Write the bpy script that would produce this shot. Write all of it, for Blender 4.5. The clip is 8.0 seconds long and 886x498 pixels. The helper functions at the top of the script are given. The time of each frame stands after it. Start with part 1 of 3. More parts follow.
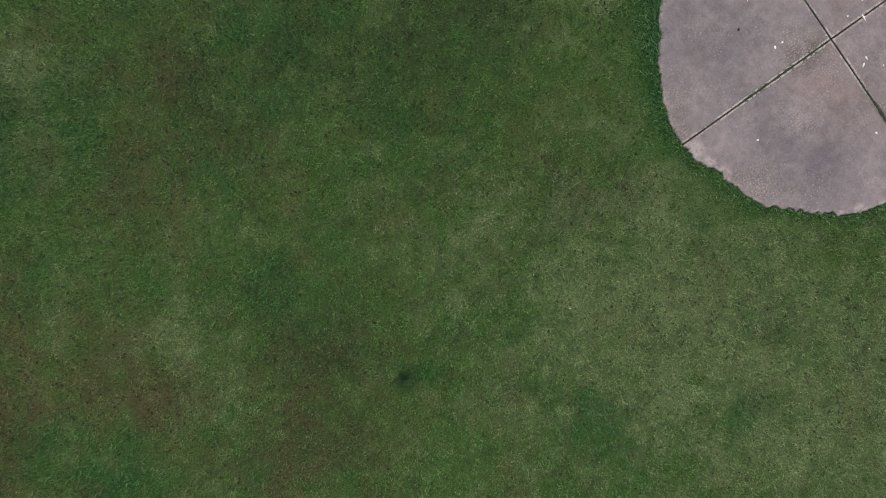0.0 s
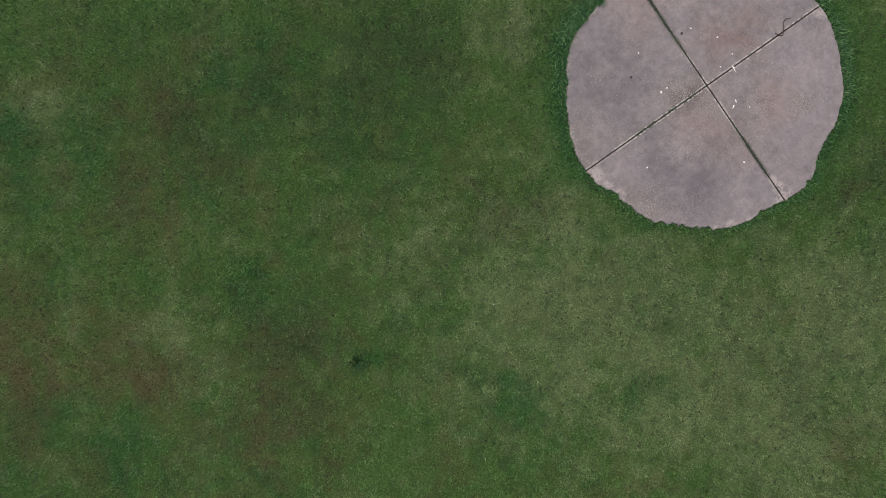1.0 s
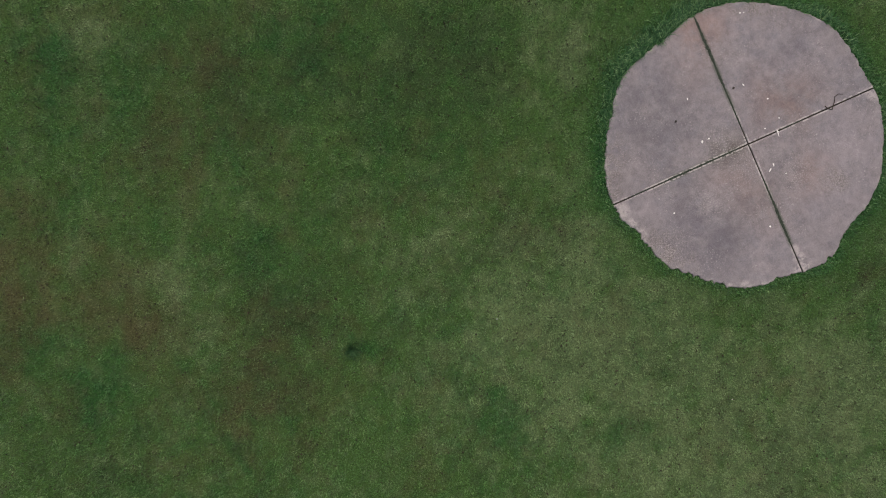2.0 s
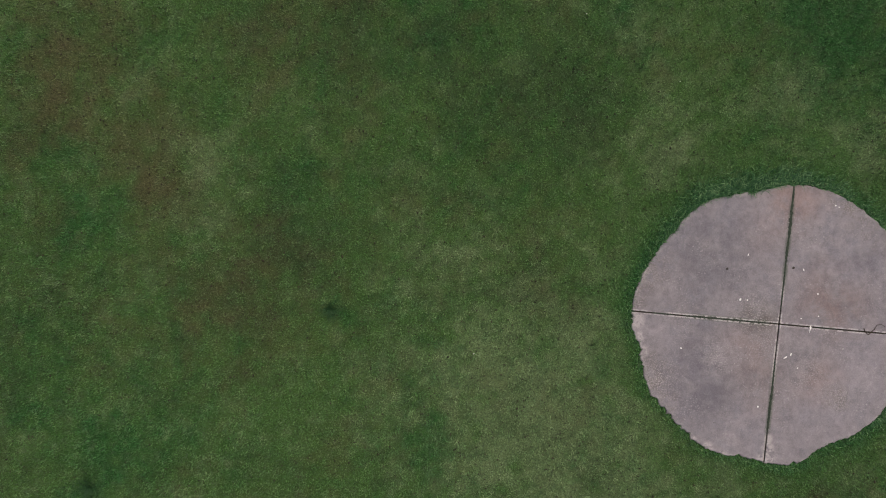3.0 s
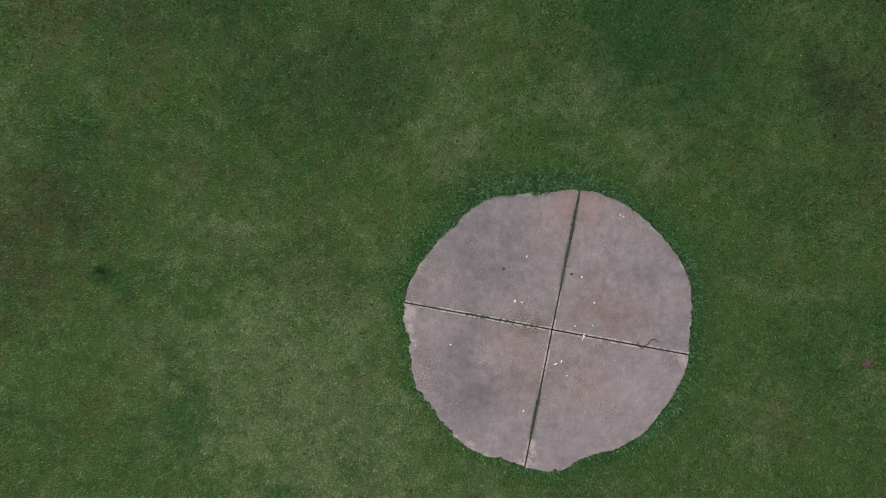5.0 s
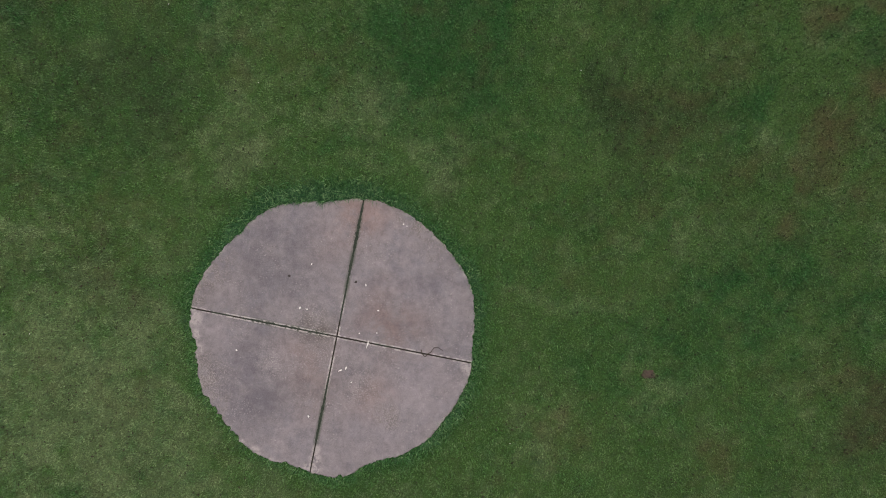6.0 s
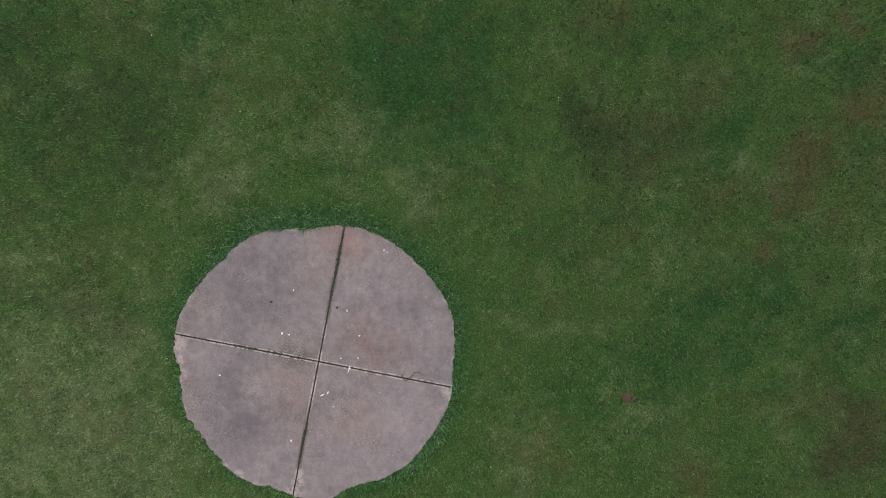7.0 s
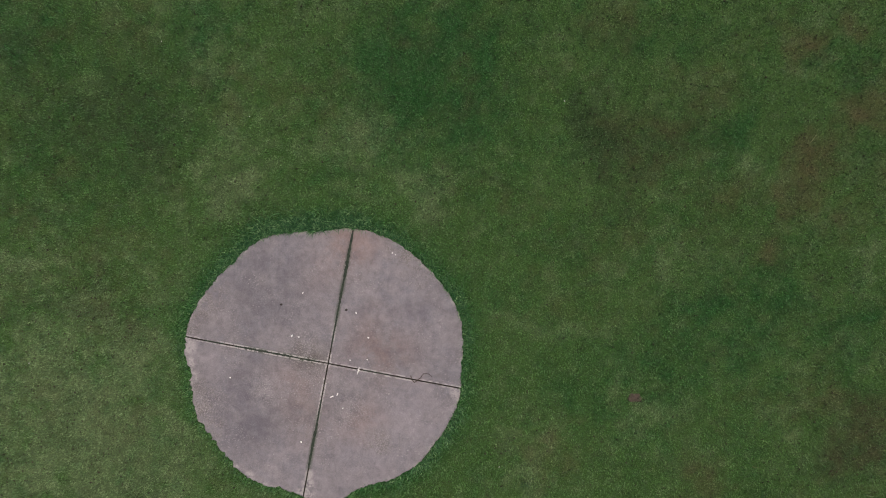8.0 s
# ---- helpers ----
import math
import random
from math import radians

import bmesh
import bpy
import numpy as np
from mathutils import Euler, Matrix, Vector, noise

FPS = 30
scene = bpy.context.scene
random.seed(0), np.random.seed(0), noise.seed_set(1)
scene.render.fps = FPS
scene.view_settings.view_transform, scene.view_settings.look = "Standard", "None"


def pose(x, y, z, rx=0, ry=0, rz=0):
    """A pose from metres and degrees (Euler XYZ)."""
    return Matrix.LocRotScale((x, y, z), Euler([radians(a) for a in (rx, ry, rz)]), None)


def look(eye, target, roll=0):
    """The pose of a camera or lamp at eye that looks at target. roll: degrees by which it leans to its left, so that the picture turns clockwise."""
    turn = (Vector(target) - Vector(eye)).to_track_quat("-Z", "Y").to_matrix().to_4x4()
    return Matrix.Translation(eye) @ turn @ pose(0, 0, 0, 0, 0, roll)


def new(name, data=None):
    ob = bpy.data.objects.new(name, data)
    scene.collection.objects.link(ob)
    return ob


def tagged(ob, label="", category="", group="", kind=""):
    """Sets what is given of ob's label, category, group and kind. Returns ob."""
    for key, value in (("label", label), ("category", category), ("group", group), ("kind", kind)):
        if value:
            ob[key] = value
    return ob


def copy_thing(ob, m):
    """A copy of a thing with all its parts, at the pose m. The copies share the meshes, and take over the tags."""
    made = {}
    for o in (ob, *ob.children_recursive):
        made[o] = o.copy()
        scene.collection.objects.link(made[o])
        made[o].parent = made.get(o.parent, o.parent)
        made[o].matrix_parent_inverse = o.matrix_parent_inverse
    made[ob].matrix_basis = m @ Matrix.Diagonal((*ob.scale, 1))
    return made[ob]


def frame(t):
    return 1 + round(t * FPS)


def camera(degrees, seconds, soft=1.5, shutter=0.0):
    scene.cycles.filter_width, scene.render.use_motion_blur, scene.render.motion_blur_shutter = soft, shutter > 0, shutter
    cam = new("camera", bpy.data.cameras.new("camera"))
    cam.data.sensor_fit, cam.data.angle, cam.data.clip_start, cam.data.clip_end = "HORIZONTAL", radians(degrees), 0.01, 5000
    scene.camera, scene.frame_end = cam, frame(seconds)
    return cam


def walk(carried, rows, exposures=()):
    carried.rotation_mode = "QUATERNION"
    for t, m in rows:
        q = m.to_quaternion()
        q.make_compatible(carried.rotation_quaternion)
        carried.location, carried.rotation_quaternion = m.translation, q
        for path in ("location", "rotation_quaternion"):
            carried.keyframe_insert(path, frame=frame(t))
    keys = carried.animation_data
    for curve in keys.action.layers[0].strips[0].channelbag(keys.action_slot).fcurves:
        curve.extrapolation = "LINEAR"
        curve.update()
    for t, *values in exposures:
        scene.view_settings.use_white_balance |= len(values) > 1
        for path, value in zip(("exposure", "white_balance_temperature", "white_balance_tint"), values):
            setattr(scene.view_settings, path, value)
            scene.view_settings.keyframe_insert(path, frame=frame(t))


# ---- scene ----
cam = camera(74.0, 8.0, soft=1.0)
PATH = [
    (0, -5.749, 1.006, 8.031, -1.95, -0.06, -35.88),
    (0.2, -5.702, 1.064, 8.589, -1.89, -0.15, -35.86),
    (0.5, -5.614, 1.059, 9.340, -1.85, -0.39, -35.82),
    (0.7, -5.362, 0.907, 9.614, -1.91, -0.33, -35.74),
    (1, -4.960, 0.649, 9.783, -1.95, -0.27, -35.63),
    (1.2, -4.861, 0.572, 9.819, -1.90, -0.59, -35.49),
    (2.3, -5.460, 0.937, 9.682, -1.60, -0.25, -16.81),
    (2.5, -5.588, 1.001, 9.670, -1.62, -0.44, -11.15),
    (2.7, -5.659, 1.035, 9.661, -1.53, -0.42, -5.30),
    (2.9, -5.665, 1.042, 9.646, -1.48, -0.29, 2.85),
    (3, -5.676, 1.022, 9.641, -1.47, -0.21, 4.78),
    (3.2, -5.738, 1.054, 9.625, -1.58, -0.31, 6.22),
    (3.5, -5.475, 1.073, 9.594, -1.72, -0.21, 7.89),
    (4, -4.677, 1.084, 9.574, -1.47, -0.25, 9.57),
    (4.2, -4.454, 1.114, 9.578, -1.64, -0.24, 9.76),
    (4.5, -3.815, 1.156, 9.567, -1.71, 0.06, 9.82),
    (4.8, -2.853, 1.276, 9.514, -2.28, 0.15, 10.00),
    (5, -2.009, 1.412, 9.471, -2.59, 0.26, 10.06),
    (5.2, -1.192, 1.549, 9.482, -2.86, -0.21, 10.44),
    (6.3, 1.783, 2.311, 9.633, -2.00, 0.12, 10.85),
    (6.5, 1.869, 2.419, 9.649, -1.87, 0.41, 10.67),
    (7, 1.667, 2.575, 9.677, -2.08, 0.37, 10.55),
    (7.5, 1.541, 2.608, 9.732, -2.06, 0.43, 10.47),
    (8, 1.530, 2.579, 9.777, -1.99, 0.33, 10.27),
]
walk(cam, [(t, pose(x, y, z, rx, ry, rz)) for t, x, y, z, rx, ry, rz in PATH], [(0.0, 0.04), (1.2, 0.05), (2.4, -0.07), (3.2, -0.04), (4.5, 0.0), (6.5, -0.03), (8.0, -0.03)])

# ---- light: an overcast sky with a broad, veiled sun ----
world = bpy.data.worlds.new("overcast_sky")
scene.world = world
world.use_nodes = True
wn, wl = world.node_tree.nodes, world.node_tree.links
sky = wn.new("ShaderNodeTexSky")
sky.sky_type, sky.sun_disc = "NISHITA", False
sky.sun_elevation, sky.sun_rotation = radians(58), radians(20)
sky.air_density, sky.dust_density, sky.ozone_density = 0.6, 6.0, 0.6
wn["Background"].inputs[1].default_value = 0.15
wl.new(sky.outputs[0], wn["Background"].inputs[0])
lamp = bpy.data.lights.new("sun", "SUN")
lamp.energy, lamp.angle, lamp.color = 1.5, radians(40), (1.0, 0.96, 0.90)
sun = new("sun", lamp)
sun.matrix_world = look((6, 16, 27), (0, 0, 0))

# ---- numbers of the place ----
TOP = 0.035            # top of the concrete over the soil
RIM = (2.306, (-0.066, 0.011), (0.017, 0.035), (-0.010, 0.017), (-0.001, -0.018), (-0.006, -0.008), (-0.001, 0.000), (-0.022, 0.000),
       (0.010, -0.007), (0.012, 0.005), (0.003, -0.015), (-0.007, -0.007), (0.003, 0.005))
LAWN = (-14.6, 10.8, -8.2, 8.6)   # the stretch of lawn that is built blade by blade


TABLES = {}


def lattice(x, y, seed):
    """Smooth value noise, 0 to 1, one cell per unit."""
    if seed not in TABLES:
        TABLES[seed] = np.random.RandomState(seed).rand(256, 256)
    table = TABLES[seed]
    i, j = np.floor(x).astype(int), np.floor(y).astype(int)
    u, v = x - i, y - j
    u, v = u * u * (3 - 2 * u), v * v * (3 - 2 * v)
    a, b = table[i % 256, j % 256], table[(i + 1) % 256, j % 256]
    c, d = table[i % 256, (j + 1) % 256], table[(i + 1) % 256, (j + 1) % 256]
    return (a * (1 - u) + b * u) * (1 - v) + (c * (1 - u) + d * u) * v


def fbm(x, y, size, seed, octaves=4):
    """Layered noise about 0 with cells of that size in metres."""
    total, amount = np.zeros_like(x), 1.0
    for k in range(octaves):
        total += amount * (lattice(x / size * 2 ** k + 37.3 * k, y / size * 2 ** k + 11.7 * k, seed + k) - 0.5)
        amount *= 0.55
    return total


def rim(a):
    """The pad's radius towards the angle a, with its broken, uneven edge."""
    r = RIM[0] + sum(c * np.cos(k * a) + s * np.sin(k * a) for k, (c, s) in enumerate(RIM[1:], 1))
    # pieces broken out of the edge, and one corner left standing
    for at, wide, deep in ((-1.765, 0.035, 0.045), (-2.90, 0.045, 0.040), (-1.19, 0.055, 0.012), (-1.30, 0.045, -0.012), (-0.75, 0.25, -0.012), (-2.42, 0.025, 0.025), (2.50, 0.03, 0.018)):
        r = r - deep * np.exp(-((a - at) / wide) ** 4)
    x, y = np.cos(a) * 7, np.sin(a) * 7
    x, y = x + 0.5 * fbm(x, y, 0.6, 13, 3), y + 0.5 * fbm(x, y, 0.6, 15, 3)
    # crumbled from the west round to the south, cleaner elsewhere
    rough = 0.60 + 0.9 * np.exp(-((a + 2.3) / 0.75) ** 2) + 0.6 * lattice(x / 1.7 + 20, y / 1.7 + 20, 3) ** 2
    return r + rough * (0.018 * fbm(x, y, 0.60, 5, 3) + 0.036 * fbm(x, y, 0.19, 9, 5))


GAP = 0.012            # half the width of the joints
SKEW, SLIP = 0.0112, -0.013    # the joint from south to north leans a little to the east, and passes west of the middle
DIP, RISE = -0.0065, 0.008     # the joint from west to east falls a little


def jointed(x, y):
    """From places along and across the joints to places on the ground."""
    return x + SKEW * y + SLIP, y + DIP * x + RISE


def unjointed(x, y):
    x, y = x - SLIP, y - RISE
    d = 1 - SKEW * DIP
    return (x - SKEW * y) / d, (y - DIP * x) / d


# patches of the turf: x, y, radius, strength
DRY_WEST = [(-12.7, 3.87, .5, .6), (-12.4, 1.97, .5, .5), (-12.1, 3.1, .65, .95), (-11.5, 4.06, .6, .65), (-10.5, 1.5, .5, .6), (-10.25, 2.15, .6, .6),
            (-9.53, -.65, .57, .3), (-8.94, .14, .75, .45), (-8.52, -1.4, .75, .35), (-8.5, 4.35, .8, 1.0), (-4.86, -4.63, .6, .3), (-1.55, 4.52, .57, .25),
            (-1.52, -6.68, .6, .45), (-1.3, -3.31, .5, .2), (1.34, -2.65, .4, .3), (-10.0, 1.0, .5, .3), (-11.2, 2.4, .6, .35), (-7.6, 5.2, .6, .3)]
DRY_EAST = [(3.8, 6.53, .5, .35), (4.17, -.65, .5, .35), (4.7, 4.34, .75, .4), (5.53, 5.38, .4, .35), (6.06, 3.89, .38, .55), (6.59, -.78, .5, .45),
            (6.84, 3.1, .3, .65), (6.87, 6.55, .4, .9), (6.97, 4.06, .33, .65), (7.28, 4.59, .43, .85), (7.62, 7.14, .4, .85), (8.03, 3.7, .28, .65),
            (8.06, 5.75, .4, .75), (8.44, .88, .5, .5), (9.13, .29, .6, .75), (7.3, 1.6, .3, .3), (8.6, 4.6, .5, .4), (7.7, 5.2, .4, .35)]
LUSH_WEST = [(-12.2, -.88, .57, .6), (-12.2, 2.19, .55, .5), (-12.1, -2.74, .6, .65), (-11.65, .53, .7, .9), (-10.67, 3.77, .4, .7), (-10.23, 5.29, .5, .6),
             (-9.79, -.25, .57, .4), (-9.74, 6.08, .6, .7), (-9.69, -1.04, .57, .5), (-8.29, 1.48, .5, .3), (-7.35, 1.01, .4, .4), (-7.37, -.37, .28, .9),
             (-6.3, -.39, .65, .4), (-6.16, -1.69, .5, .4), (-5.97, 4.41, .6, .5), (-5.92, -2.33, .6, .4), (-5.47, -2.57, .5, .6), (-5.19, 5.08, .5, .6),
             (-3.89, 1.86, .4, .3), (-3.03, .19, .38, .6), (-2.9, 4.84, .6, .6), (-11.1, -3.65, .45, .9), (-10.6, -2.7, 1.2, .5)]
LUSH_EAST = [(.23, 3.44, .65, .3), (.4, 4.85, 1.0, .95), (.85, 5.7, 1.1, .55), (1.48, 4.76, .6, .7), (2.24, 1.48, .6, .5), (3.92, .17, .57, .5), (4.75, 6.43, .5, .6),
             (5.66, .98, .57, .4), (5.87, 5.07, .5, .8), (6.0, 2.09, .57, .5), (6.76, 1.66, .75, .8), (7.2, 2.69, .5, .4), (7.55, 6.4, .5, .4), (8.41, 2.35, .57, .6)]
DIM_WEST = [(-8.68, .25, .85, .45), (-8.48, 4.2, .8, .55), (-8.26, .88, .85, .6), (-7.4, 4.58, .6, .35), (-7.21, 3.97, .75, .4), (-5.25, 3.68, .95, .30),
            (-4.5, .15, .5, .4), (-4.33, 3.46, 1.3, .5), (-3.57, -.17, .5, .4), (-3.48, 3.45, .65, .45), (-3.3, 2.47, .45, .5), (-1.59, -5.09, .6, .5),
            (-12.4, -1.2, 1.2, .5), (-9.2, -1.5, 1.3, .25), (-5.9, 2.6, .6, .2)]
DIM_EAST = [(.44, 4.62, .6, .3), (1.34, -2.65, .5, .8), (3.16, 5.03, .4, .6), (3.6, 4.74, .6, 1.1), (3.8, 6.53, .5, .4), (3.9, 3.68, .57, .55), (4.71, 4.3, .75, .65),
            (6.42, 6.46, .4, .3), (9.13, .29, .6, 1.1)]
PALE_WEST = [(-10.63, 3.04, .67, .5), (-10.5, -1.39, .5, .4), (-9.8, 1.17, .5, .4), (-9.72, 1.83, .67, .6), (-9.11, -2.68, .57, .5), (-9.07, 6.06, .5, .7),
             (-7.52, 2.21, .57, .3), (-6.71, -1.17, .75, .3), (-6.03, .75, .57, .55), (-5.58, -1.27, .57, .3), (-5.21, 1.01, .5, .5), (-4.89, -.14, .75, .55),
             (-4.66, -2.53, .85, .5), (-4.4, -1.45, 1.3, .95), (-4.06, -4.14, .85, .6), (-3.13, -1.44, .75, .4), (-3.0, -2.8, 1.6, .8), (-3.12, 2.57, .5, .3),
             (-2.94, 5.2, .5, .4), (-2.91, .58, .5, .6), (-3.5, -.7, .9, .8), (-2.73, -5.57, 1.15, .6), (-2.51, 4.35, .57, .6)]
PALE_EAST = [(-.2, -4.0, 1.2, .5), (-2.37, 2.42, .5, .4), (-2.05, 2.5, .5, .3), (-1.84, 3.17, .57, .4), (-.6, -5.4, 2.0, .95), (-.55, 3.88, .67, .6), (.11, 3.82, .5, .4),
             (1.04, 3.58, .57, .4), (1.1, 3.06, .5, .5), (3.31, -.62, .5, .5), (4.16, 2.32, .57, .4), (5.33, 2.63, .57, .4), (5.48, -.02, .5, .5), (6.47, 4.44, .4, .5), (8.53, 3.13, .4, .6)]
BARE = (5.15, 0.34, 0.13)


def patches(wx, wy, rows):
    total = np.zeros_like(wx)
    for px, py, r, s in rows:
        total += s * np.exp(-((wx - px) ** 2 + (wy - py) ** 2) / (r * r))
    # ragged within, not even discs
    return total * (1 + 0.9 * fbm(wx, wy, 0.42, 171, 4))


def sward(x, y):
    """How dry, how lush, how thin and dark, and how pale the turf is at each place."""
    a, r = np.arctan2(y, x), np.hypot(x, y)
    gap = np.maximum(r - rim(a), 0)
    # the ring of rank grass is broad and dark to the north and east, thin and lighter round the south-west
    weak = np.exp(-((a + 2.25) / 0.9) ** 2)
    edge = np.exp(-(gap / (0.24 - 0.12 * weak)) ** 2)
    wx, wy = x + 0.62 * fbm(x, y, 0.8, 21, 5), y + 0.62 * fbm(x, y, 0.8, 31, 5)
    dry = 0.9 * patches(wx, wy, DRY_WEST + DRY_EAST) + 0.45 * fbm(x, y, 0.8, 41) + 0.50 * fbm(x, y, 0.17, 46, 3) - 0.07 + 0.07 * np.clip((-3 - x) / 3, 0, 1)
    lush = patches(wx, wy, LUSH_WEST + LUSH_EAST) + 0.55 * fbm(x, y, 0.9, 51) + 0.65 * fbm(x, y, 0.2, 56, 3)
    dim = patches(wx, wy, DIM_WEST + DIM_EAST) + 0.45 * fbm(x, y, 0.7, 61) + 0.7 * fbm(x, y, 0.14, 66, 3)
    pale = patches(wx, wy, PALE_WEST + PALE_EAST) + 0.45 * fbm(x, y, 0.6, 71) + 0.9 * fbm(x, y, 0.15, 76, 3)
    # beyond the near lawn the turf goes on evenly
    far = np.clip((np.maximum(np.maximum(LAWN[0] - x, x - LAWN[1]), np.maximum(LAWN[2] - y, y - LAWN[3])) + 0.6) / 1.2, 0, 1)
    dry, lush, dim, pale = dry * (1 - far) + 0.10 * far, lush * (1 - far) + 0.22 * far, dim * (1 - far) + 0.25 * far, pale * (1 - far) + 0.12 * far
    dry, pale = dry * (1 - edge), pale * (1 - edge)
    halo = np.exp(-(gap / 0.48) ** 2)
    dry, dim = dry * (1 - 0.7 * halo), dim * (1 - 0.6 * halo)
    lush = np.maximum(lush, (0.38 - 0.32 * weak) * halo) * (1 - edge) + (0.92 - 0.45 * weak) * edge
    return [np.clip(f, 0, 1) for f in (dry, lush, dim * (1 - edge), pale)]


def relief(x, y):
    """The soil's height."""
    near = (np.abs(x) < 30) & (np.abs(y) < 30)
    z = np.where(near, 0.05 * fbm(x, y, 3.0, 81, 3) + 0.02 * fbm(x, y, 0.4, 86, 2), 0.0) - 0.012
    # the soil has risen almost to the pad's top along its edge
    flush = np.exp(-(np.maximum(np.hypot(x, y) - 2.3, 0) / 0.35) ** 2)
    return z * (1 - flush) + (TOP - 0.028) * flush


# ---- materials ----
def material(name, rough=0.8, specular=0.3):
    m = bpy.data.materials.new(name)
    m.use_nodes = True
    b = m.node_tree.nodes["Principled BSDF"]
    b.inputs["Roughness"].default_value = rough
    b.inputs["Specular IOR Level"].default_value = specular
    return m, m.node_tree, b


def node(tree, kind, **settings):
    n = tree.nodes.new(kind)
    for key, value in settings.items():
        n.inputs[key.replace("_", " ")].default_value = value
    return n


def mix(tree, fac, a, b, blend="MIX"):
    n = tree.nodes.new("ShaderNodeMix")
    n.data_type, n.blend_type = "RGBA", blend
    for socket, value in ((n.inputs[0], fac), (n.inputs[6], a), (n.inputs[7], b)):
        if isinstance(value, bpy.types.NodeSocket):
            tree.links.new(value, socket)
        elif isinstance(value, (int, float)):
            socket.default_value = value
        else:
            socket.default_value = (*value, 1)
    return n.outputs[2]


def ramp(tree, value, low, high, to_low=0.0, to_high=1.0):
    n = tree.nodes.new("ShaderNodeMapRange")
    tree.links.new(value, n.inputs[0])
    for k, v in enumerate((low, high, to_low, to_high), 1):
        n.inputs[k].default_value = v
    return n.outputs[0]


def times(tree, a, b):
    n = tree.nodes.new("ShaderNodeMath")
    n.operation = "MULTIPLY"
    for socket, value in zip(n.inputs, (a, b)):
        if isinstance(value, bpy.types.NodeSocket):
            tree.links.new(value, socket)
        else:
            socket.default_value = value
    return n.outputs[0]


def grain(tree, place, scale, detail=4.0, rough=0.6):
    # taken far from the origin, about which the layers of the noise would line up
    away = tree.nodes.new("ShaderNodeVectorMath")
    away.inputs[1].default_value = (23.7 + scale, 41.3, 17.9)
    tree.links.new(place, away.inputs[0])
    n = node(tree, "ShaderNodeTexNoise", Scale=scale, Detail=detail, Roughness=rough)
    tree.links.new(away.outputs[0], n.inputs["Vector"])
    return n.outputs[0]


def spot(tree, place, x, y, radius):
    """1 at a place on the ground, falling to 0 at the radius."""
    n = tree.nodes.new("ShaderNodeVectorMath")
    n.operation = "DISTANCE"
    tree.links.new(place, n.inputs[0])
    n.inputs[1].default_value = (x, y, TOP)
    return ramp(tree, n.outputs["Value"], 0.0, radius, 1.0, 0.0)


def bump(tree, shader, height, strength, distance):
    n = node(tree, "ShaderNodeBump", Strength=strength, Distance=distance)
    tree.links.new(height, n.inputs["Height"])
    tree.links.new(n.outputs[0], shader.inputs["Normal"])


GREEN, DRIED, RICH, THIN, FADED = (0.067, 0.139, 0.037), (0.108, 0.086, 0.046), (0.024, 0.100, 0.025), (0.042, 0.072, 0.029), (0.172, 0.230, 0.112)


def turf_colour(tree):
    """The turf's colour from how dry, lush, thin and pale it is."""
    a = tree.nodes.new("ShaderNodeAttribute")
    a.attribute_name = "sward"
    s = tree.nodes.new("ShaderNodeSeparateColor")
    tree.links.new(a.outputs["Color"], s.inputs[0])
    c = mix(tree, times(tree, a.outputs["Alpha"], 0.75), GREEN, FADED)
    c = mix(tree, times(tree, s.outputs[1], 0.85), c, RICH)
    c = mix(tree, times(tree, s.outputs[2], 0.8), c, THIN)
    return mix(tree, times(tree, s.outputs[0], 0.75), c, DRIED)


def make_blade():
    m, tree, b = material("grass_blade", 0.55, 0.25)
    island = tree.nodes.new("ShaderNodeNewGeometry").outputs["Random Per Island"]
    c = turf_colour(tree)
    tone = tree.nodes.new("ShaderNodeValToRGB")
    tone.color_ramp.elements[0].color, tone.color_ramp.elements[1].color = (0.18, 0.19, 0.18, 1), (1.40, 1.42, 1.36, 1)
    tone.color_ramp.elements[1].position = 0.97
    mid = tone.color_ramp.elements.new(0.6)
    mid.color = (1.07, 1.07, 1.07, 1)
    tone.color_ramp.elements.new(0.20).color = (0.88, 0.89, 0.88, 1)
    tree.links.new(island, tone.inputs[0])
    c = mix(tree, 1.0, c, tone.outputs[0], "MULTIPLY")
    tree.links.new(c, b.inputs["Base Color"])
    return m


def make_turf():
    m, tree, b = material("turf_floor", 0.95, 0.1)
    place = tree.nodes.new("ShaderNodeTexCoord").outputs["Object"]
    c = turf_colour(tree)
    fine = grain(tree, place, 45.0, 5.0, 0.75)
    c = mix(tree, ramp(tree, fine, 0.35, 0.65), mix(tree, 1.0, c, (0.24, 0.22, 0.20), "MULTIPLY"), mix(tree, 1.0, c, (0.95, 0.92, 0.88), "MULTIPLY"))
    wide = grain(tree, place, 0.9, 7.0, 0.65)
    c = mix(tree, ramp(tree, wide, 0.36, 0.64, 0.0, 0.8), c, mix(tree, 1.0, c, (0.75, 0.85, 0.75), "MULTIPLY"))
    tree.links.new(c, b.inputs["Base Color"])
    bump(tree, b, fine, 0.8, 0.02)
    return m


